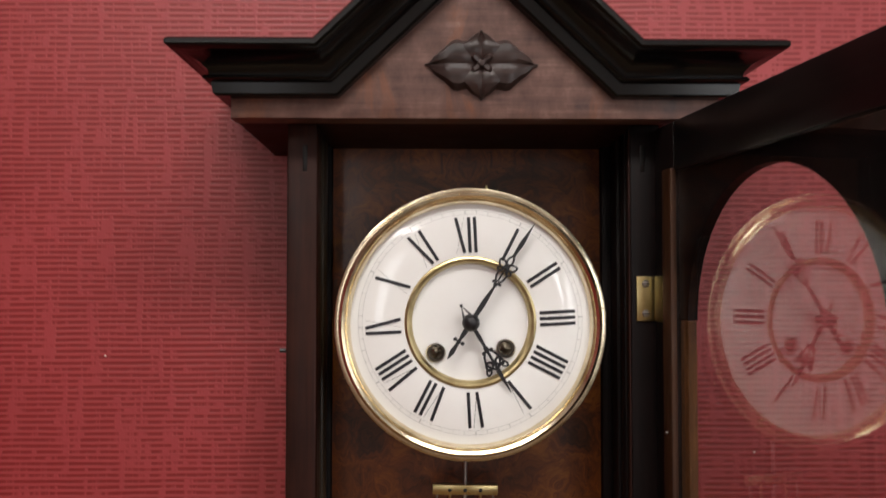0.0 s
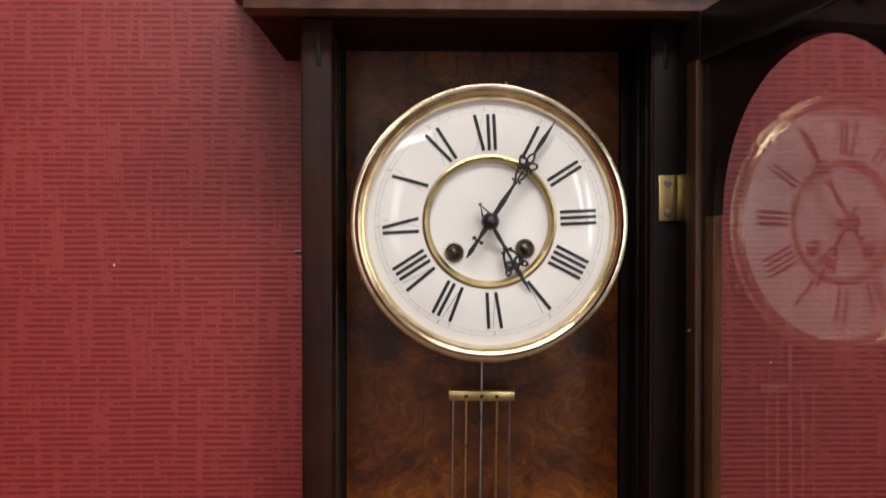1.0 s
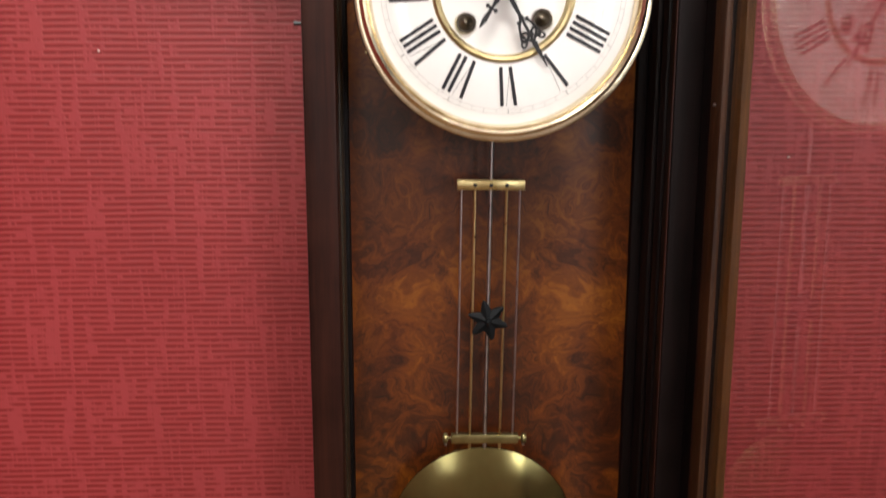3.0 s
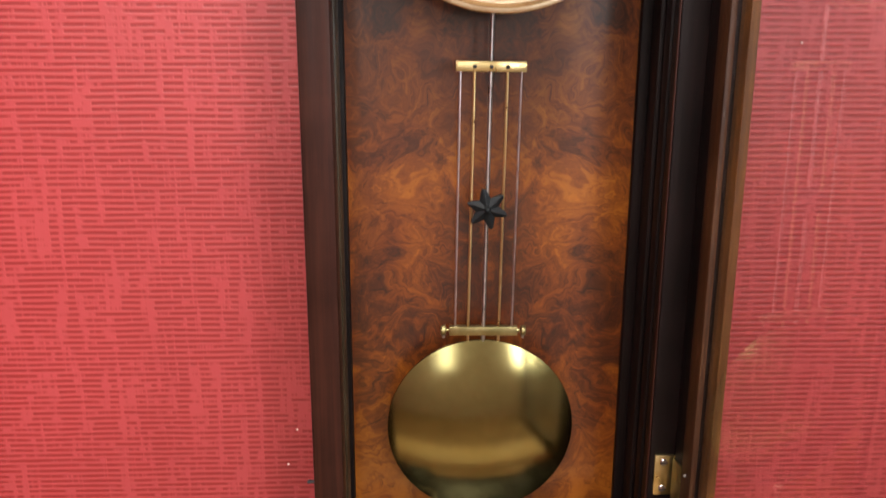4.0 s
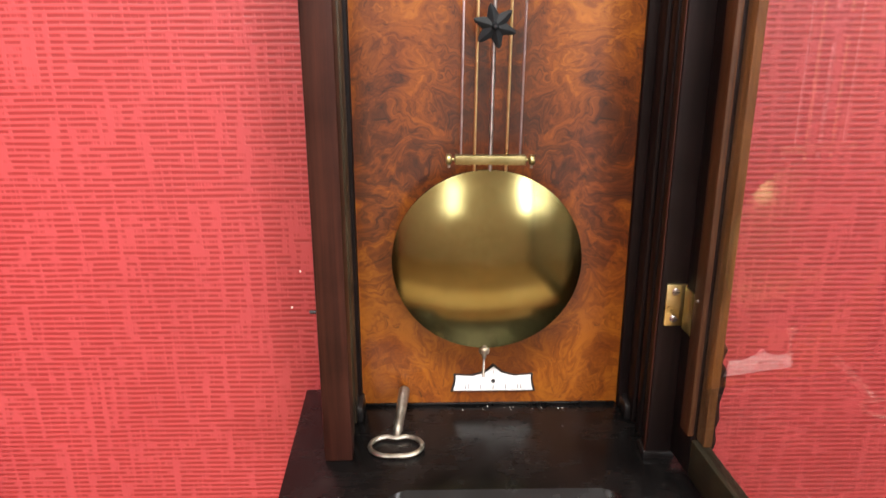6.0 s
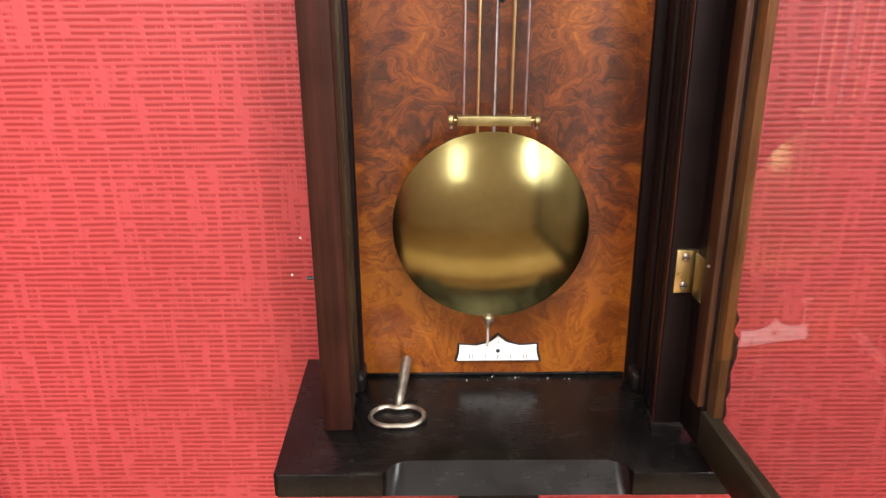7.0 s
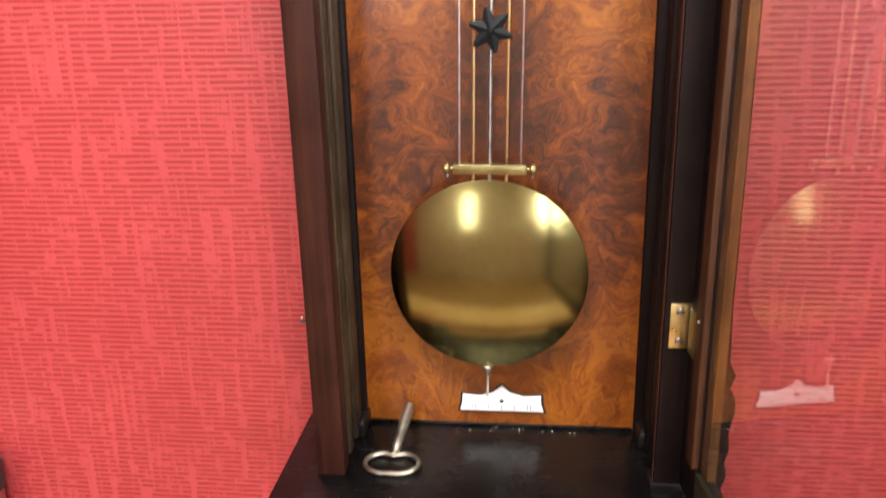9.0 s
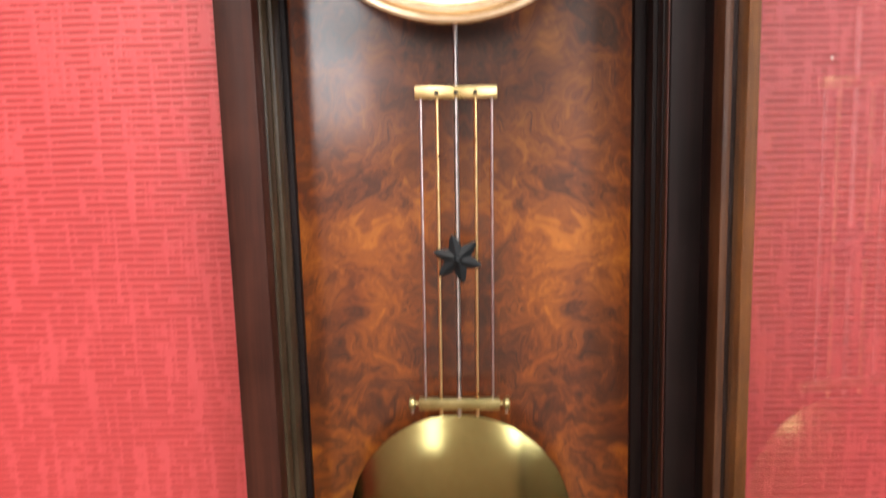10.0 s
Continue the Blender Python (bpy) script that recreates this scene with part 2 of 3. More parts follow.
INK = plain("black_numeral_paint", (0.015, 0.015, 0.02), 0.35)
FAINT = plain("grey_minute_paint", (0.45, 0.45, 0.44), 0.4)
ENAMEL = enamel()
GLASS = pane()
PLASTER = plain("cream_plaster", (0.60, 0.55, 0.47), 0.8)
CEIL = plain("white_ceiling", (0.75, 0.74, 0.71), 0.85)
BOARDS = wood("oak_floorboards", (0.20, 0.12, 0.06), (0.36, 0.24, 0.13), 0.45, 0.15, 0.1, "y")
PINE = wood("pale_pine", (0.42, 0.30, 0.16), (0.60, 0.46, 0.28), 0.5, 0.3, 0.1, "x")
CREAM = plain("cream_card", (0.72, 0.69, 0.62), 0.5)
DARKCAP = plain("dark_green_cap", (0.012, 0.022, 0.018), 0.4)


# ---- mesh helpers ----
def finish(bm, name, material, smooth=True, angle=35):
    me = bpy.data.meshes.new(name)
    bmesh.ops.recalc_face_normals(bm, faces=bm.faces)
    bm.to_mesh(me)
    bm.free()
    me.materials.append(material)
    if smooth:
        me.shade_smooth()
        me.set_sharp_from_angle(angle=radians(angle))
    return me


def part(name, bm, material, parent=None, label="", smooth=True, at=None):
    ob = new(name, finish(bm, name, material, smooth))
    if at is not None:
        ob.matrix_basis = at
    if parent is not None:
        ob.parent = parent
    return tagged(ob, label)


def empty(name, at=None, parent=None):
    ob = new(name)
    ob.empty_display_size = 0.05
    if at is not None:
        ob.matrix_basis = at
    if parent is not None:
        ob.parent = parent
    return ob


def block(x0, x1, y0, y1, z0, z1, bevel=0.0012, bm=None):
    bm = bm or bmesh.new()
    got = bmesh.ops.create_cube(bm, size=1, matrix=Matrix.Translation(((x0 + x1) / 2, (y0 + y1) / 2, (z0 + z1) / 2)) @ Matrix.Diagonal((x1 - x0, y1 - y0, z1 - z0, 1)))
    if bevel:
        edges = list({e for v in got["verts"] for e in v.link_edges})
        bmesh.ops.bevel(bm, geom=edges, offset=bevel, segments=2, profile=0.5, affect="EDGES")
    return bm


def lathe(profile, seg=48, axis="y", bm=None, at=None):
    """Turn (radius, height) pairs round an axis."""
    bm = bm or bmesh.new()
    rings = []
    for r, h in profile:
        ring = []
        count = 1 if r < 1e-6 else seg
        for k in range(count):
            a = 2 * math.pi * k / seg
            c, s = r * math.cos(a), r * math.sin(a)
            p = Vector((c, h, s)) if axis == "y" else Vector((c, s, h)) if axis == "z" else Vector((h, c, s))
            ring.append(bm.verts.new(at @ p if at else p))
        rings.append(ring)
    for a, b in zip(rings, rings[1:]):
        for k in range(seg):
            f = []
            for v in (a[k % len(a)], a[(k + 1) % len(a)], b[(k + 1) % len(b)], b[k % len(b)]):
                if v not in f:
                    f.append(v)
            if len(f) > 2:
                bm.faces.new(f)
    return bm


def slab(points, y0, y1, bevel=0.0, bm=None):
    """A flat outline in x and z, given thickness in y."""
    bm = bm or bmesh.new()
    front = [bm.verts.new((x, y0, z)) for x, z in points]
    back = [bm.verts.new((x, y1, z)) for x, z in points]
    f = bm.faces.new(front)
    bm.faces.new(back[::-1])
    for i in range(len(points)):
        j = (i + 1) % len(points)
        bm.faces.new((front[i], front[j], back[j], back[i]))
    if bevel:
        bmesh.ops.bevel(bm, geom=list(f.edges), offset=bevel, segments=2, profile=0.5, affect="EDGES")
    return bm


def tube(points, radius, seg=8, closed=False, bm=None, flat=1.0):
    """A rod along points; radius may be a list."""
    bm = bm or bmesh.new()
    pts = [Vector(p) for p in points]
    n = len(pts)
    rings = []
    for i, p in enumerate(pts):
        a = pts[(i - 1) % n] if closed or i else pts[0]
        b = pts[(i + 1) % n] if closed or i < n - 1 else pts[-1]
        d = (b - a).normalized()
        side = d.cross(Vector((0, 1, 0)))
        side = side.normalized() if side.length > 0.05 else d.cross(Vector((1, 0, 0))).normalized()
        up = side.cross(d).normalized()
        r = radius[i] if isinstance(radius, (list, tuple)) else radius
        rings.append([bm.verts.new(p + side * r * math.cos(2 * math.pi * k / seg) + up * r * flat * math.sin(2 * math.pi * k / seg)) for k in range(seg)])
    for i in range(n if closed else n - 1):
        a, b = rings[i], rings[(i + 1) % n]
        for k in range(seg):
            bm.faces.new((a[k], a[(k + 1) % seg], b[(k + 1) % seg], b[k]))
    if not closed:
        bm.faces.new(rings[0])
        bm.faces.new(rings[-1][::-1])
    return bm


# ---- the room ----
def setting(name, bm, material, label):
    return tagged(part(name, bm, material, None, label, smooth=False), kind="structure")


X0, X1, Y0, TOP = -2.2, 2.2, -3.4, 2.7
setting("wall_north", block(X0, X1, 0.0, 0.12, 0, TOP, 0), WALLPAPER, "red embossed vinyl wallpaper with broken horizontal ribs")
# out of view; red paper added so the door glass mirrors red
setting("wall_west", block(X0 - 0.12, X0, Y0, 0.12, 0, TOP, 0), WALLPAPER, "unseen side wall, papered red to tint the glass reflection")
setting("wall_south", block(X0 - 0.12, X1 + 0.12, Y0 - 0.12, Y0, 0, TOP, 0), PLASTER, "plain cream plaster wall behind")
setting("wall_east", block(X1, X1 + 0.12, Y0, 0.12, 0, TOP, 0), PLASTER, "plain cream plaster wall")
setting("floor", block(X0 - 0.12, X1 + 0.12, Y0 - 0.12, 0.12, -0.1, 0, 0), BOARDS, "brown oak board floor")
setting("ceiling", block(X0 - 0.12, X1 + 0.12, Y0 - 0.12, 0.12, TOP, TOP + 0.1, 0), CEIL, "plain white ceiling")

# ---- the wall clock's case ----
CX, YF = 0.003, -0.112
ZB, ZT = 1.048, 1.7413
clock = tagged(empty("wall_clock", pose(0, 0, 0)), "dark walnut pendulum wall clock with its glazed door open", "clock")

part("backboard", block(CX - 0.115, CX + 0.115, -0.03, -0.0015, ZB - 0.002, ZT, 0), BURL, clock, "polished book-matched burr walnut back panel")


def upright(side):
    """One side of the case: front stile, panel, mouldings."""
    def bx(a, b, *rest):
        xs = sorted((CX + side * a, CX + side * b))
        return block(xs[0], xs[1], *rest)
    outer = 0.1335
    # right stile and mouldings go black: their shade is put into the colour
    part("front_stile", bx(0.112, outer, YF, YF + 0.016, ZB, ZT, 0.0015), MAHOGANY if side < 0 else EBONY_SHADE_UP, clock)
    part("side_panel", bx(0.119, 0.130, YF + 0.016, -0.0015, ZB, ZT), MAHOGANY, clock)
    part("inner_moulding", bx(0.1135, 0.1185, -0.084, -0.071, ZB, ZT, 0.0022), OLIVE if side < 0 else EBONY_SHADE_UP, clock, "rubbed moulding strip")
    part("inner_moulding", bx(0.1125, 0.1185, -0.062, -0.042, ZB, ZT, 0.0028), OLIVE if side < 0 else EBONY_SHADE_UP, clock)
    part("corner_bead", bx(0.1060 if side > 0 else 0.1095, 0.1180, -0.0385, -0.0305, ZB, ZT, 0.003), EBONY_SHADE_UP, clock)
    if side > 0:
        # strip of lighter wood draws the reddish highlight along the rubbed edge
        part("worn_edge_highlight", bx(0.1108, 0.1119, YF + 0.0005, YF + 0.004, ZB + 0.001, ZT - 0.001, 0.0004), MAHOGANY, clock, "rubbed edge of the stile, its reddish highlight built as a strip")
    if side > 0:
        part("stile_foot", bx(0.110, outer, YF - 0.001, YF + 0.018, ZB - 0.001, ZB + 0.006, 0.001), EBONY, clock)
    part("foot_block", bx(0.1075, 0.118, -0.058, -0.0305, ZB - 0.001, ZB + 0.014, 0.003), EBONY, clock)
    part("stile_slot", bx(0.119, 0.1225, YF - 0.0006, YF + 0.006, ZT - 0.034, ZT - 0.015, 0.0004), EBONY, clock)


upright(-1)
upright(1)

# base board with a shallow hollow cut out of its front
def base_outline():
    pts = [(CX - 0.162, -0.0015), (CX - 0.162, -0.162), (CX - 0.159, -0.1645), (CX - 0.0865, -0.1645)]
    for k in range(9):
        a = math.pi / 2 * k / 8
        pts.append((CX - 0.072 - 0.014 * math.cos(a), -0.1630 + 0.014 * math.sin(a)))
    right = [(2 * CX - x, y) for x, y in reversed(pts)]
    return pts + right


bm = bmesh.new()
outline = base_outline()
up = [bm.verts.new((x, y, ZB)) for x, y in outline]
# the hollow is a scoop: its lower edge runs straight on
lo = [bm.verts.new((x, -0.1640 if abs(x - CX) < 0.0862 and y < -0.1 else y, ZB - 0.0185)) for x, y in outline]
f = bm.faces.new(up)
bm.faces.new(lo[::-1])
for i in range(len(outline)):
    j = (i + 1) % len(outline)
    bm.faces.new((up[i], up[j], lo[j], lo[i]))
bmesh.ops.bevel(bm, geom=list(f.edges), offset=0.0015, segments=2, profile=0.5, affect="EDGES")
part("base_board", bm, BASEBLACK, clock, "black ebonised base board with a hollowed front")
part("foot_fillet", block(CX - 0.1085, CX + 0.1055, -0.0325, -0.0302, ZB + 0.0001, ZB + 0.0026, 0.0010), BASEBLACK, clock)
part("bottom_bracket", slab([(CX - 0.034, ZB - 0.0188), (CX + 0.034, ZB - 0.0188), (CX + 0.034, 0.97), (CX + 0.026, 0.93), (CX + 0.012, 0.90), (CX - 0.012, 0.90), (CX - 0.026, 0.93), (CX - 0.034, 0.97)], -0.085, -0.0015, 0.002), EBONY, clock)

# crest: soffit, pediment board, mitred black moulding
bm = block(CX - 0.168, CX + 0.168, -0.1168, -0.0015, 1.7415, 1.757, 0)
for v in bm.verts:
    if v.co.y > -0.05 and v.co.z < 1.75:
        v.co.x, v.co.z = CX + (v.co.x - CX) * 0.965, 1.7345
part("soffit", bm, MAHOGANY, clock, smooth=False)
ZC, XI = 1.754, 0.0945
APEX = ZC + XI * 0.955
part("pediment_board", slab([(CX - 0.168, 1.7405), (CX + 0.168, 1.7405), (CX + 0.168, ZC + 0.001), (CX + XI, ZC + 0.001), (CX, APEX + 0.001), (CX - XI, ZC + 0.001), (CX - 0.168, ZC + 0.001)], -0.137, -0.117, 0.0012), FADED, clock, "faded and scuffed walnut pediment board")

PROFILE = [(0.0, 0.0), (0.0, 0.007), (0.0015, 0.0085), (0.0085, 0.0095), (0.0095, 0.0125), (0.0110, 0.0138), (0.0128, 0.0125), (0.0135, 0.0105),
           (0.0165, 0.0112), (0.0205, 0.0145), (0.0240, 0.0205), (0.0255, 0.0245), (0.0262, 0.0285), (0.0285, 0.0308), (0.0315, 0.0305), (0.0332, 0.0285), (0.0335, 0.0), (0.0335, -0.012)]


def crest():
    bm = bmesh.new()
    path = [(CX - 0.168, ZC), (CX - XI, ZC), (CX, APEX), (CX + XI, ZC), (CX + 0.168, ZC)]
    rows = []
    for d, p in PROFILE:
        p *= 1.14
        row = [Vector((CX - 0.168 - p, -0.0015, ZC + d)), Vector((CX - 0.168 - p, -0.137 - p, ZC + d))]
        for i in (1, 2, 3):
            a, b, c = (Vector(path[i - 1]), Vector(path[i]), Vector(path[i + 1]))
            n1, n2 = Vector((-(b - a).y, (b - a).x)).normalized(), Vector((-(c - b).y, (c - b).x)).normalized()
            m = (n1 + n2).normalized()
            k = d / max(0.2, m.dot(n1))
            row.append(Vector((b.x + m.x * k, -0.137 - p, b.y + m.y * k)))
        row += [Vector((CX + 0.168 + p, -0.137 - p, ZC + d)), Vector((CX + 0.168 + p, -0.0015, ZC + d))]
        rows.append([bm.verts.new(v) for v in row])
    for a, b in zip(rows, rows[1:]):
        for i in range(6):
            bm.faces.new((a[i], a[i + 1], b[i + 1], b[i]))
    return bm


part("cornice_moulding", crest(), GLOSSBLACK, clock, "black mitred cornice moulding rising to a gable")


def rosette():
    """A diamond of four carved leaves round a button."""
    bm = bmesh.new()
    for k, (length, wide) in enumerate(((0.039, 0.035), (0.0245, 0.032), (0.039, 0.035), (0.0245, 0.032))):
        a = math.pi / 2 * k
        ca, sa = math.cos(a), math.sin(a)
        grid = []
        for i in range(13):
            t = i / 12
            w = wide * (math.sin(math.pi * min(1, 0.12 + t * 0.95)) ** 0.7) * (1 - 0.45 * t) + 0.0008
            w *= 1 + 0.07 * math.sin(t * 16)
            line = []
            for j in range(-4, 5):
                s = j / 4
                y = 0.0065 * math.sin(math.pi * (0.12 + 0.88 * t)) * (1 - 0.8 * abs(s) ** 2.2) + 0.0028 * (abs(s) ** 3) * math.sin(math.pi * t) - 0.002 * (abs(s) < 0.1)
                u, v = t * length, s * w * 0.62
                line.append(bm.verts.new((ca * u - sa * v, -0.0012 - y if abs(j) < 4 else 0.001, sa * u + ca * v)))
            grid.append(line)
        for p, q in zip(grid, grid[1:]):
            for j in range(8):
                bm.faces.new((p[j], p[j + 1], q[j + 1], q[j]))
    lathe([(0.0, -0.0085), (0.002, -0.008), (0.0032, -0.006), (0.0036, -0.002), (0.0036, 0.001)], 14, "y", bm)
    for k in range(4):
        a = math.pi / 4 + math.pi / 2 * k
        tube([(0, -0.005, 0), (math.cos(a) * 0.007, -0.006, math.sin(a) * 0.006), (math.cos(a) * 0.013, -0.003, math.sin(a) * 0.010)], [0.0016, 0.0024, 0.0008], 6, False, bm)
    return bm


part("carved_rosette", rosette(), CARVED, clock, "dark carved four-leaf rosette", at=pose(0.0065, -0.137, 1.7775))

# hooks for the door on the outside
for z in (1.579, 1.168):
    part("door_hook", tube([(CX - 0.130, -0.101, z), (CX - 0.1395, -0.101, z)], [0.0012, 0.0016], 8), BLACK, clock)

# ---- the dial ----
DY = -0.112
movement = part("movement", block(-0.052, 0.052, -0.104, -0.0295, 1.530, 1.665, 0.002), BLACK, clock, "dark metal movement behind the dial")
dial = part("dial", lathe([(0.0, DY - 0.0005), (0.0415, DY - 0.0005), (0.0420, DY - 0.0035), (0.0470, DY - 0.0045), (0.060, DY - 0.0048), (0.075, DY - 0.0038), (0.0865, DY - 0.001), (0.0865, DY + 0.009), (0.0, DY + 0.009)], 96, at=pose(0, 0, 1.6)), ENAMEL, clock, "white enamel dial")
part("bezel", lathe([(0.0850, DY - 0.0015), (0.0855, DY - 0.0058), (0.0868, DY - 0.0075), (0.0880, DY - 0.0068), (0.0886, DY - 0.0085), (0.0905, DY - 0.0098), (0.0925, DY - 0.0085), (0.0932, DY - 0.0050), (0.0946, DY - 0.0050), (0.0960, DY - 0.0046), (0.0966, DY - 0.0034), (0.0960, DY + 0.012), (0.0850, DY + 0.012)], 128, at=pose(0, 0, 1.5988)), GILT, dial, "polished brass bezel")
part("centre_ring", lathe([(0.0412, DY - 0.0004), (0.0416, DY - 0.0036), (0.0430, DY - 0.0056), (0.0448, DY - 0.0062), (0.0462, DY - 0.0056), (0.0468, DY - 0.0042)], 96, at=pose(0, 0, 1.6)), RINGBRASS, dial, "thin brass ring")
for a in (7, 118, 246):
    r = 0.0955
    p = (r * math.sin(radians(a)), DY + 0.002, 1.6 + r * math.cos(radians(a)))
    q = ((r + 0.0025) * math.sin(radians(a)), DY + 0.002, 1.6 + (r + 0.0025) * math.cos(radians(a)))
    part("bezel_pin", tube([p, q], 0.0009, 6), BRASS, dial)

TILT_DIAL = radians(-2.8)


def face_y(r):
    """Height of the enamel at a radius, a hair proud."""
    return DY - 0.0002 - float(np.interp(r, [0.0, 0.0415, 0.042, 0.047, 0.060, 0.075, 0.0865], [0.0005, 0.0005, 0.0035, 0.0045, 0.0048, 0.0038, 0.001])) - 0.0002


def stroke(bm, angle, s0, r0, s1, r1, width):
    """A painted bar from (s0, r0) to (s1, r1): s along the rim, r from the middle."""
    ca, sa = math.cos(angle), math.sin(angle)
    d = Vector((s1 - s0, r1 - r0)).normalized()
    n = Vector((-d.y, d.x)) * width / 2
    steps = 4
    prev = None
    for i in range(steps + 1):
        s, r = s0 + (s1 - s0) * i / steps, r0 + (r1 - r0) * i / steps
        pair = []
        for k in (-1, 1):
            ss, rr = s + n.x * k, r + n.y * k
            pair.append(bm.verts.new((rr * sa + ss * ca, face_y(math.hypot(rr, ss)) - 0.00015, 1.6 + rr * ca - ss * sa)))
        if prev:
            bm.faces.new((prev[0], prev[1], pair[1], pair[0]))
        prev = pair


ROMAN = ["I", "II", "III", "IIII", "V", "VI", "VII", "VIII", "IX", "X", "XI", "XII"]
RIN, ROUT, THICK, THIN = 0.0490, 0.0742, 0.0023, 0.00025
for hour, text in enumerate(ROMAN, 1):
    bm = bmesh.new()
    ang = radians(30 * hour) + TILT_DIAL
    wide = {"I": 0.0042, "V": 0.0082, "X": 0.0086}
    s = -sum(wide[c] for c in text) / 2
    for c in text:
        w = wide[c]
        if c == "I":
            stroke(bm, ang, s + w / 2, RIN, s + w / 2, ROUT, THICK)
        elif c == "V":
            stroke(bm, ang, s + w * 0.16, ROUT, s + w * 0.52, RIN, THICK)
            stroke(bm, ang, s + w * 0.90, ROUT, s + w * 0.55, RIN, THIN)
        else:
            stroke(bm, ang, s + w * 0.18, ROUT, s + w * 0.80, RIN, THICK)
            stroke(bm, ang, s + w * 0.85, ROUT, s + w * 0.15, RIN, THIN * 0.6)
        s += w
    part("numeral", bm, INK, dial, "black Roman numeral " + text, smooth=False)
bm = bmesh.new()
for r in (0.0762, 0.0792):
    for k in range(120):
        a0, a1 = 2 * math.pi * k / 120, 2 * math.pi * (k + 1) / 120
        vs = [bm.verts.new((rr * math.sin(a), face_y(rr) - 0.0001, 1.6 + rr * math.cos(a))) for a, rr in ((a0, r), (a1, r), (a1, r + 0.0002), (a0, r + 0.0002))]
        bm.faces.new(vs)
for k in range(60):
    stroke(bm, 2 * math.pi * k / 60 + TILT_DIAL, 0, 0.0763, 0, 0.0793, 0.0007 if k % 5 == 0 else 0.0003)
part("minute_track", bm, FAINT, dial, "fine grey minute track", smooth=False)
for x in (-0.0245, 0.0250):
    z = 1.6 - 0.0215 + (0.0028 if x > 0 else 0)
    hole = part("winding_hole", lathe([(0.0066, DY - 0.0006), (0.0070, DY - 0.0022), (0.0062, DY - 0.0030), (0.0054, DY - 0.0020), (0.0050, DY - 0.0006)], 28, at=pose(x, 0, z)), STEEL, dial, "metal rim of a winding hole")
    part("winding_arbor", lathe([(0.0, DY - 0.0040), (0.0016, DY - 0.0036), (0.0030, DY - 0.0024), (0.0050, DY - 0.0010)], 20, at=pose(x, 0, z)), ARBOR, hole)


def hand_bm(parts_list):
    bm = bmesh.new()
    for kind, *v in parts_list:
        if kind == "leaf":
            r0, r1, w0, w1, wm = v
            slab([(-w0, r0), (-wm, (r0 * 0.6 + r1 * 0.4)), (-w1, r1), (w1, r1), (wm, (r0 * 0.6 + r1 * 0.4)), (w0, r0)], -0.0006, 0.0006, 0, bm)
        elif kind == "loop":
            cx, cz, rx, rz, rot, th = v
            cr, sr = math.cos(radians(rot)), math.sin(radians(rot))
            pts = []
            for k in range(20):
                a = 2 * math.pi * k / 20
                u, w = rx * math.cos(a) * (1 - 0.25 * math.sin(a)), rz * math.sin(a)
                pts.append((cx + u * cr - w * sr, 0, cz + u * sr + w * cr))
            tube(pts, th * 1.25, 6, True, bm)
        elif kind == "dot":
            cx, cz, r = v
            lathe([(0.0, -0.0009), (r * 0.7, -0.0007), (r, 0.0), (r * 0.7, 0.0007), (0.0, 0.0009)], 12, "y", bm, pose(cx, 0, cz))
        else:
            tube([(a, 0, b) for a, b in v[1]], v[0] * 1.25, 6, False, bm)
    return bm


MINUTE = [("leaf", 0.006, 0.031, 0.0016, 0.0007, 0.0019), ("dot", 0, 0.0315, 0.0016), ("dot", -0.0026, 0.033, 0.0011), ("dot", 0.0026, 0.033, 0.0011),
          ("wire", 0.0006, [(0, 0.0315), (-0.0030, 0.037), (-0.0034, 0.041), (-0.0012, 0.045), (0, 0.047)]), ("wire", 0.0006, [(0, 0.0315), (0.0030, 0.037), (0.0034, 0.041), (0.0012, 0.045), (0, 0.047)]),
          ("wire", 0.0005, [(0, 0.034), (0, 0.047)]),
          ("loop", -0.0042, 0.0475, 0.0022, 0.0030, 52, 0.0006), ("loop", 0.0042, 0.0475, 0.0022, 0.0030, -52, 0.0006), ("loop", 0, 0.0515, 0.0020, 0.0034, 0, 0.0006),
          ("loop", -0.0034, 0.0430, 0.0016, 0.0020, 100, 0.0005), ("loop", 0.0034, 0.0430, 0.0016, 0.0020, -100, 0.0005),
          ("dot", 0, 0.046, 0.0014), ("leaf", 0.055, 0.082, 0.0009, 0.0002, 0.0017), ("dot", 0, 0.0555, 0.0013),
          ("leaf", -0.014, -0.004, 0.0009, 0.0018, 0.0016), ("dot", -0.0030, -0.0155, 0.0014), ("dot", 0.0030, -0.0155, 0.0014), ("dot", 0, -0.0155, 0.0017), ("leaf", -0.030, -0.0160, 0.0003, 0.0010, 0.0018)]
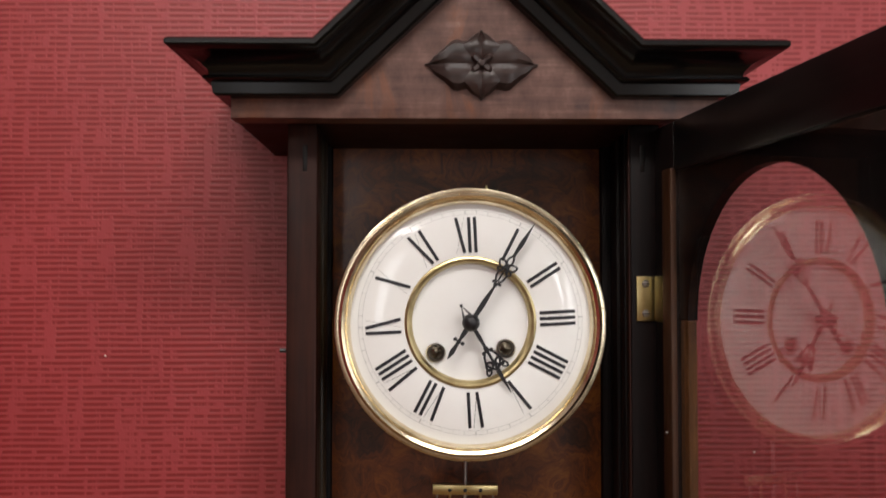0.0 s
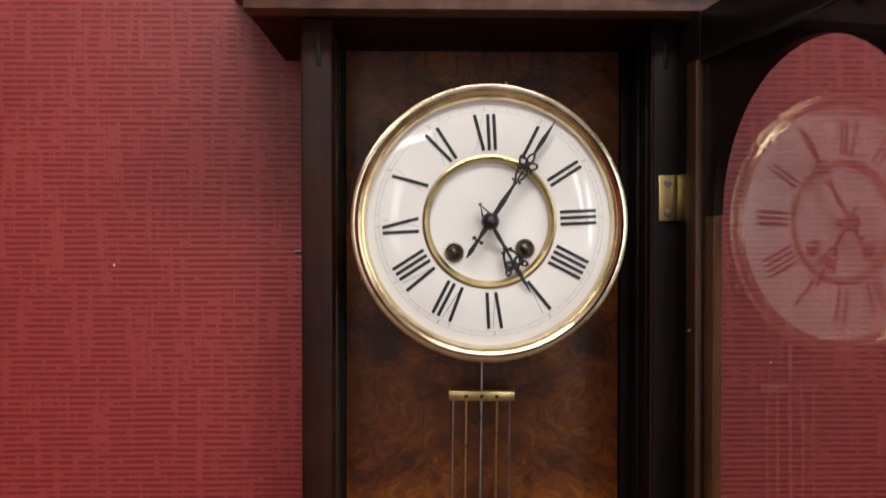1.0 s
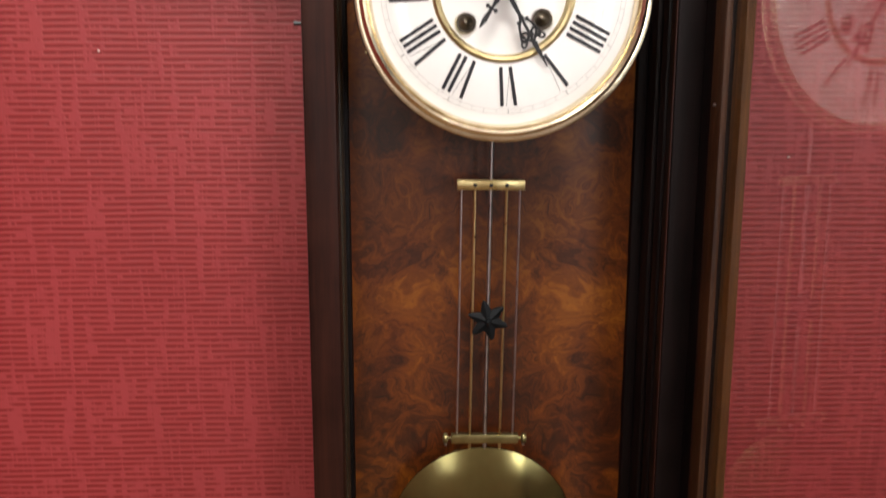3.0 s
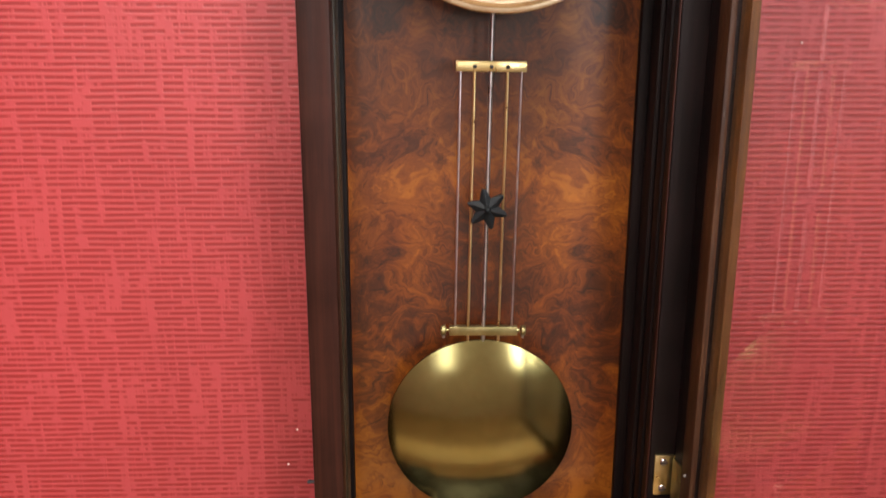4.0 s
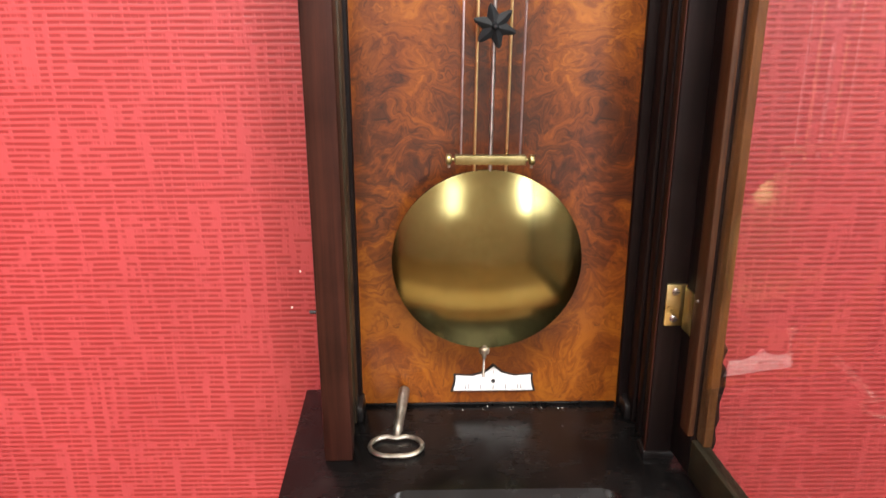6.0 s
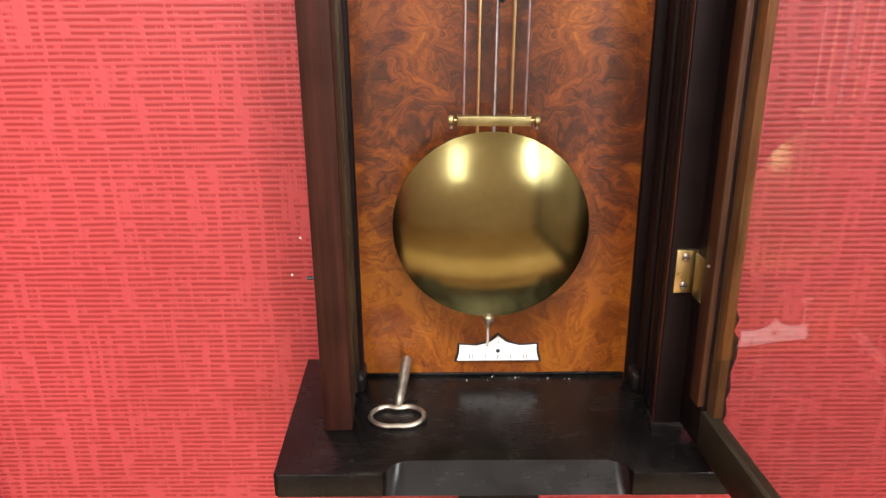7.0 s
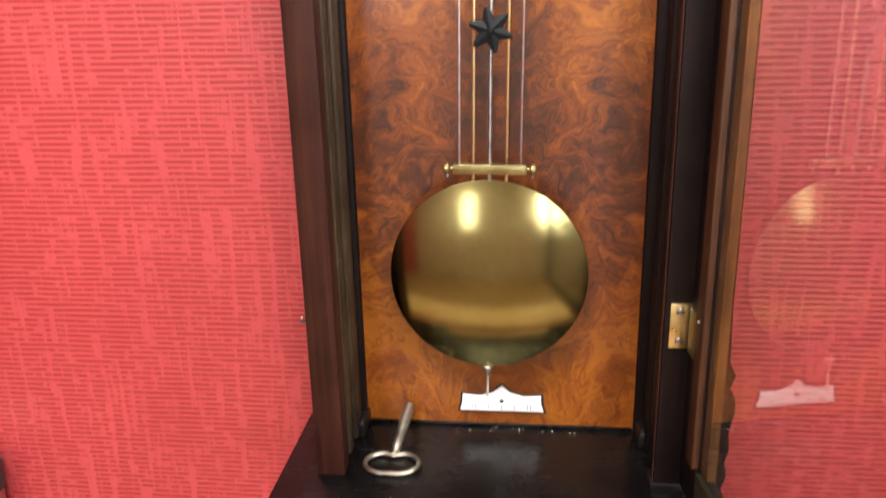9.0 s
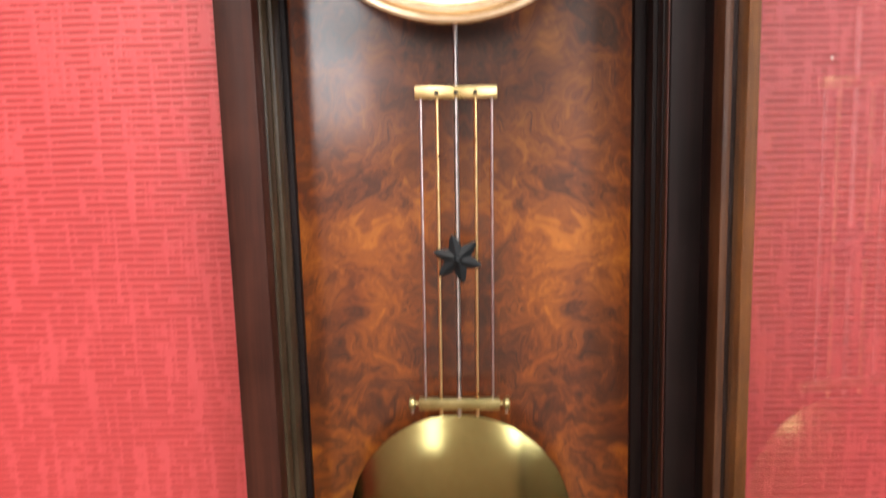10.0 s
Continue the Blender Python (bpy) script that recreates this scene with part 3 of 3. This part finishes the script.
HOUR = [("leaf", 0.006, 0.021, 0.0013, 0.0009, 0.0015), ("dot", 0, 0.021, 0.0018), ("dot", -0.0030, 0.0235, 0.0014), ("dot", 0.0030, 0.0235, 0.0014),
        ("wire", 0.0007, [(0, 0.021), (-0.0040, 0.026), (-0.0056, 0.031), (-0.0036, 0.035), (0, 0.038)]), ("wire", 0.0007, [(0, 0.021), (0.0040, 0.026), (0.0056, 0.031), (0.0036, 0.035), (0, 0.038)]),
        ("loop", -0.0040, 0.0335, 0.0024, 0.0030, 25, 0.0007), ("loop", 0.0040, 0.0335, 0.0024, 0.0030, -25, 0.0007), ("loop", -0.0064, 0.0370, 0.0016, 0.0022, 40, 0.0006), ("loop", 0.0064, 0.0370, 0.0016, 0.0022, -40, 0.0006),
        ("wire", 0.0008, [(0, 0.021), (0, 0.040)]), ("dot", 0, 0.0395, 0.0018), ("leaf", 0.040, 0.0565, 0.0016, 0.0003, 0.0012),
        ("wire", 0.0007, [(-0.0030, -0.004), (0.0, -0.013), (0.0030, -0.004)]), ("dot", 0, -0.0135, 0.0012)]
part("minute_pointer", hand_bm(MINUTE), BLACK, dial, "black pierced minute pointer", at=pose(0, DY - 0.0105, 1.6, 0, 33.0, 0))
part("hour_pointer", hand_bm(HOUR), BLACK, dial, "black pierced hour pointer", at=pose(0, DY - 0.0078, 1.6, 0, 150.0, 0))
part("hub", lathe([(0.0, -0.0065), (0.0030, -0.0058), (0.0052, -0.0036), (0.0062, -0.0005), (0.0062, 0.0012), (0.0035, 0.0022), (0.0035, 0.0115)], 24, at=pose(0, DY - 0.0110, 1.6)), BLACK, dial, "domed black hub")

# ---- the beat plate ----
SX, SZ = 0.0038, 1.0712
shape = [(-0.0350, -0.0095), (0.0350, -0.0095), (0.0322, -0.0010), (0.0325, 0.0062), (0.0180, 0.0050), (0.0070, 0.0085), (0.0, 0.0150), (-0.0070, 0.0085), (-0.0180, 0.0050), (-0.0325, 0.0062), (-0.0322, -0.0010)]
beat = part("beat_plate", slab([(SX + x * 1.03, SZ + z * 1.05) for x, z in shape], -0.0318, -0.0298, 0.0003), BLACK, clock, "black edge of the beat plate")
part("enamel_face", slab([(SX + x * 0.975, SZ + z * 0.93) for x, z in shape], -0.0328, -0.0316, 0.0004), ENAMEL, beat, "white enamel beat scale marked II I I II")
bm = bmesh.new()
for x in (-0.0235, -0.0210, -0.0105, 0.0105, 0.0210, 0.0235):
    block(SX + x - 0.0003, SX + x + 0.0003, -0.0330, -0.0327, SZ - 0.0066, SZ - 0.0022, 0, bm)
block(SX - 0.0003, SX + 0.0003, -0.0330, -0.0327, SZ - 0.0072, SZ - 0.0034, 0, bm)
block(SX - 0.0002, SX + 0.0002, -0.0330, -0.0327, SZ + 0.0075, SZ + 0.0100, 0, bm)
part("scale_marks", bm, INK, beat, smooth=False)
part("plate_screw", lathe([(0.0, -0.0348), (0.0012, -0.0344), (0.0019, -0.0330), (0.0019, -0.0310)], 14, at=pose(SX, 0, SZ + 0.0005)), BLACK, beat)

# ---- hinges on the front of the stile ----
DOOR_TURN = 6.6
th = radians(DOOR_TURN)
nx, ny = math.cos(th), math.sin(th)
dx, dy = math.sin(th), -math.cos(th)
C, U = 0.1251, 0.1261
DOOR = Matrix(((dx, nx, 0, C * nx + U * dx), (dy, ny, 0, C * ny + U * dy), (0, 0, 1, 0), (0, 0, 0, 1)))
for zc in (1.6165, 1.1765):
    hinge = part("hinge", block(0.1185, 0.1325, YF - 0.0022, YF + 0.0005, zc - 0.016, zc + 0.016, 0.0006), BRASS, clock, "brass butt hinge with slotted screws")
    for k in range(3):
        z0 = zc - 0.016 + 0.0107 * k
        part("hinge_knuckle", tube([(0.1345, YF - 0.0020, z0 + 0.0003), (0.1345, YF - 0.0020, z0 + 0.0102)], 0.0023, 12), BRASS, hinge)
    part("hinge_leaf", block(0.0055, 0.0200, -0.0092, -0.0076, zc - 0.016, zc + 0.016, 0.0004), OLDBRASS, hinge, at=DOOR)
    for dz in (-0.0105, 0.0105):
        part("hinge_screw", lathe([(0.0, YF - 0.0036), (0.0020, YF - 0.0032), (0.0029, YF - 0.0021)], 14, at=pose(0.1250, 0, zc + dz)), STEEL, hinge)
        part("screw_slot", block(0.1224, 0.1276, YF - 0.0038, YF - 0.0030, zc + dz - 0.0003, zc + dz + 0.0003, 0, ), BLACK, hinge)

# ---- the open glazed door: x along its width, y through it, z up ----
# inner face turned from the window: its shade is coloured in as black
door = part("door", block(0.005, 0.0370, -0.008, 0.0034, 1.058, 1.7373, 0.0015), EBONY_SHADE_UP, clock, "door frame with an arched glass, darkened for its shaded inner face", at=DOOR)
W, Z0, Z1 = 0.298, 1.058, 1.7373
part("stile_edge", block(0.0225, 0.0374, -0.0105, -0.0058, Z0 + 0.032, Z1 - 0.032, 0.0012), WORN, door, "worn brown inner edge")
part("far_stile", block(W - 0.0370, W, -0.008, 0.0034, Z0, Z1, 0.0015), EBONY_SHADE_UP, door)
part("top_rail", block(0.0375, W - 0.0375, -0.008, 0.0034, Z1 - 0.034, Z1, 0.0015), EBONY, door)
part("bottom_rail", block(0.0375, W - 0.0375, -0.008, 0.0034, Z0, Z0 + 0.030, 0.0015), RAIL, door, "rubbed olive-black bottom rail")
part("glazing_strip", block(0.0375, 0.0500, -0.0030, 0.0034, Z0 + 0.0305, 1.603, 0.001), HONEY, door, "worn walnut glazing strip")
part("glazing_strip", block(W - 0.0500, W - 0.0375, -0.0030, 0.0036, Z0 + 0.0305, 1.603, 0.001), WORN, door)


def spandrel():
    """The panel over the arch."""
    bm = bmesh.new()
    xa, xb, zt, zs = 0.0375, W - 0.0375, Z1 - 0.0345, 1.6035
    mid, half, rise = W / 2, W / 2 - 0.0500, 0.090
    n = 28
    cols = []
    for i in range(n + 1):
        a = math.pi * i / n
        cols.append((mid - half * math.cos(a), zs + rise * math.sin(a)))
    for y in (-0.003, 0.0036):
        top = [bm.verts.new((x, y, zt)) for x, z in cols]
        arc = [bm.verts.new((x, y, z)) for x, z in cols]
        ends = [bm.verts.new((x, y, z)) for x, z in ((xa, zt), (xa, zs), (xb, zt), (xb, zs))]
        for i in range(n):
            bm.faces.new((top[i], top[i + 1], arc[i + 1], arc[i]))
        bm.faces.new((ends[0], top[0], arc[0], ends[1]))
        bm.faces.new((top[-1], ends[2], ends[3], arc[-1]))
        if y < 0:
            first = arc
        else:
            for i in range(n):
                bm.faces.new((first[i], first[i + 1], arc[i + 1], arc[i]))
    return bm


# black here carries the shade of the door's inner side
part("arched_spandrel", spandrel(), EBONY_SHADE_UP, door, "arched head panel, darkened for shade", smooth=False)
glass = part("glass_pane", block(0.0300, W - 0.0300, -0.0056, -0.0036, Z0 + 0.0240, Z1 - 0.0280, 0), GLASS, door, "glass pane, tinted grey to dim the wall behind", smooth=False)
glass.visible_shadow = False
for z in (1.527, 1.192):
    part("door_pin", lathe([(0.0, -0.0125), (0.0010, -0.0118), (0.0012, -0.0090)], 10, at=pose(0.0300, 0, z)), STEEL, door)
part("outer_moulding", block(0.005, 0.020, 0.0036, 0.0095, Z0, Z1, 0.0015), EBONY_SHADE_UP, door)
part("half_column", lathe([(r * 0.8, z) for r, z in [(0.006, 1.062), (0.013, 1.066), (0.0165, 1.078), (0.0140, 1.088), (0.0170, 1.098), (0.0150, 1.110), (0.0185, 1.125), (0.0180, 1.135), (0.0130, 1.142), (0.0165, 1.152), (0.0115, 1.160), (0.0095, 1.20),
                           (0.0095, 1.60), (0.0115, 1.64), (0.016, 1.655), (0.012, 1.67), (0.015, 1.70), (0.010, 1.735)]], 20, "z", at=pose(0.0220, 0.0060, 0)), EBONY_SHADE_UP, door, "turned half column on the outer face")

# ---- the pendulum, hanging behind the dial ----
SWING = pose(0.0, -0.055, 1.60, 0, 0.75, 0)
pendulum = tagged(empty("pendulum", SWING), "brass and steel gridiron pendulum with a large brass bob", "pendulum")


def pz(z):
    return z - 1.60


PX = 0.0005
part("suspension_rod", tube([(PX, 0, pz(1.535)), (PX, 0, pz(1.240))], 0.0015, 10), STEEL, pendulum, "steel centre rod")
upper = part("upper_bar", block(PX - 0.0252, PX + 0.0252, -0.0030, 0.0030, pz(1.4640), pz(1.4715), 0.0006), BRASS, pendulum)
lower = part("lower_bar", block(PX - 0.0262, PX + 0.0262, -0.0030, 0.0030, pz(1.2655), pz(1.2725), 0.0006), OLDBRASS, pendulum)
for x in (-0.0118, 0.0, 0.0118):
    part("rivet", lathe([(0.0, -0.0042), (0.0011, -0.0038), (0.0016, -0.0028)], 12, at=pose(PX + x, 0, pz(1.4675))), BLACK, upper)
for x in (-0.0118, 0.0118):
    part("brass_rod", tube([(PX + x, 0, pz(1.466)), (PX + x, 0, pz(1.245))], 0.0011, 8), BRASS, pendulum)
for x in (-0.0218, 0.0218):
    part("steel_rod", tube([(PX + x, 0, pz(1.466)), (PX + x, 0, pz(1.2700))], 0.0008, 8), STEEL, pendulum)
for s in (-1, 1):
    part("end_nut", lathe([(0.0, 0.0262), (0.0012, 0.0263), (0.0012, 0.0285), (0.0034, 0.0288), (0.0040, 0.0296), (0.0040, 0.0316), (0.0034, 0.0326), (0.0, 0.0330)], 20, "x", at=pose(PX, 0, pz(1.2690)) @ Matrix.Diagonal((s, 1, 1, 1))), OLDBRASS, lower)
    part("end_screw", tube([(PX + s * 0.0305, 0, pz(1.2690)), (PX + s * 0.0305, 0, pz(1.2630))], 0.0011, 8), NICKEL, lower)


def star():
    bm = bmesh.new()
    ring = []
    for k in range(6):
        a = radians(43 + 60 * k)
        for r, da, y in ((0.0142, -0.13, -0.0022), (0.0158, 0.0, -0.0026), (0.0142, 0.13, -0.0022), (0.0084, math.pi / 6, -0.0020)):
            ring.append((r * math.cos(a + da), y, r * math.sin(a + da)))
    fc = bm.verts.new((0, -0.0052, 0))
    bc = bm.verts.new((0, 0.0008, 0))
    f = [bm.verts.new(p) for p in ring]
    b = [bm.verts.new((x, 0.0, z)) for x, y, z in ring]
    for i in range(len(ring)):
        j = (i + 1) % len(ring)
        bm.faces.new((fc, f[i], f[j]))
        bm.faces.new((bc, b[j], b[i]))
        bm.faces.new((f[i], b[i], b[j], f[j]))
    lathe([(0.0, -0.0078), (0.0016, -0.0072), (0.0024, -0.0058), (0.0028, -0.0040)], 12, "y", bm)
    return bm


part("star_ornament", star(), STARBLACK, pendulum, "black six-pointed star", smooth=False, at=pose(PX, -0.0022, pz(1.365)))
R = 0.0732
dome = [(0.0, -0.0128)]
for k in range(1, 19):
    r = R * k / 18
    dome.append((r, -0.0115 * (1 - (k / 18) ** 2) - 0.0012))
dome += [(R + 0.0002, 0.0), (R - 0.0005, 0.0012), (R * 0.6, 0.0072), (0.0, 0.0100)]
bob = part("bob", lathe(dome, 96), BOB, pendulum, "large domed brass bob with turned sheen", at=pose(PX - 0.0002, 0, pz(1.1882)))
thread = [(0.0012 if k % 2 else 0.0009, pz(1.1165) - 0.0005 * k) for k in range(58)]
part("rating_screw", lathe([(0.0, thread[0][1])] + thread + [(0.0, thread[-1][1] - 0.0004)], 10, "z", at=pose(PX, 0, 0)), NICKEL, pendulum, "threaded rating screw")
part("rating_nut", lathe([(0.0, pz(1.1180)), (0.0022, pz(1.1175)), (0.0024, pz(1.1150)), (0.0042, pz(1.1140)), (0.0045, pz(1.1115)), (0.0040, pz(1.1100)), (0.0020, pz(1.1090)), (0.0018, pz(1.1055)), (0.0, pz(1.1050))], 16, "z", at=pose(PX, 0, 0)), NICKEL, pendulum)


# ---- the winding key, leaning on the back panel ----
def winding_key():
    key = tagged(empty("winding_key", pose(-0.0765, -0.0960, ZB + 0.0026)), "worn nickel winding key lying on the black base board", "key")
    pts, n = [], 36
    for k in range(n):
        a = 2 * math.pi * k / n
        x, y = 0.0205 * math.cos(a), 0.0150 * math.sin(a)
        y -= 0.0042 * math.exp(-(x / 0.006) ** 2) * (1 if y > 0 else -0.35)
        pts.append((x, y, 0.0))
    part("bow", tube(pts, 0.0019, 8, True), NICKEL, key)
    tip = Vector((0.0055, 0.0595, 0.0165))
    neck = Vector((0.0, 0.0115, 0.0))
    line = [neck.lerp(tip, t) for t in (0, 0.12, 0.16, 0.24, 0.28, 0.36, 0.40, 0.7, 0.97, 1.0)]
    part("stem", tube(line, [0.0030, 0.0032, 0.0042, 0.0036, 0.0042, 0.0037, 0.0040, 0.0045, 0.0046, 0.0038], 12), NICKEL, key)
    return key


winding_key()


# ---- neighbours on the wall, just in view ----
def knob_bracket():
    # dark knob of a neighbouring piece; plate and peg are made up
    ob = tagged(empty("wall_knob", pose(-0.410, 0, 1.716)), "dark knob end on the red wall, shaped as a turned peg", "hook")
    part("back_plate", lathe([(0.0, -0.006), (0.012, -0.0055), (0.016, -0.003), (0.017, -0.0005), (0.0, -0.0005)], 24), EBONY, ob)
    part("peg", lathe([(0.0, -0.045), (0.008, -0.044), (0.013, -0.038), (0.012, -0.031), (0.006, -0.024), (0.006, -0.005)], 20), EBONY, ob)


def wall_tube():
    ob = tagged(empty("wall_dispenser", pose(-0.482, -0.030, 0.0)), "silver wall tube with dark band and white dome", "dispenser")
    part("tube", lathe([(0.0, 0.74), (0.021, 0.742), (0.0245, 0.75), (0.0245, 0.962)], 28, "z"), STEEL, ob, "brushed silver tube")
    part("band", lathe([(0.0250, 0.958), (0.0275, 0.960), (0.0280, 0.972), (0.0275, 0.984), (0.0200, 0.986)], 28, "z"), DARKCAP, ob, "dark green band")
    part("dome", lathe([(0.0215, 0.985), (0.0205, 0.997), (0.0150, 1.008), (0.0070, 1.013), (0.0, 1.014)], 28, "z"), CREAM, ob, "white domed top")
    part("bracket", block(-0.012, 0.012, 0.0, 0.0295, 0.86, 0.90, 0.002), STEEL, ob)


def workbench():
    """The pale bench below, which the bob mirrors."""
    ob = tagged(empty("workbench", pose(0, 0, 0)), "pale wooden workbench standing below the clock", "table")
    part("benchtop", block(-0.62, 0.50, -0.70, -0.505, 0.72, 0.752, 0.004), PINE, ob)
    for x in (-0.57, 0.45):
        for y in (-0.665, -0.54):
            part("leg", block(x - 0.025, x + 0.025, y - 0.025, y + 0.025, 0.0, 0.721, 0.003), PINE, ob)


knob_bracket()
wall_tube()
workbench()


def wall_pins():
    first = None
    for x, z in ((0.247, 1.484), (-0.167, 1.127), (-0.30, 1.566), (-0.158, 1.16)):
        if first is None:
            first = part("wall_pin", lathe([(0.0, -0.0020), (0.0006, -0.0017), (0.0009, -0.0008), (0.0006, 0.0005)], 10), CREAM, at=pose(x, 0, z))
            tagged(first, "tiny pale pin head in the red wallpaper", "pin", "pins in the wall")
        else:
            copy_thing(first, pose(x, 0, z))


wall_pins()


def dust():
    """Pale crumbs along the back of the base board."""
    rng = random.Random(4)
    bm = bmesh.new()
    for _ in range(13):
        x, y, d = 0.012 + rng.gauss(0, 0.030), -0.034 - abs(rng.gauss(0, 0.005)), rng.uniform(0.00015, 0.0004)
        block(x - d, x + d * 1.6, y - d, y + d, ZB - 0.0001, ZB + d, 0, bm)
    tagged(part("dust", bm, CREAM, None, "pale dust crumbs on the black base board", smooth=False), category="dust", kind="stuff")


dust()
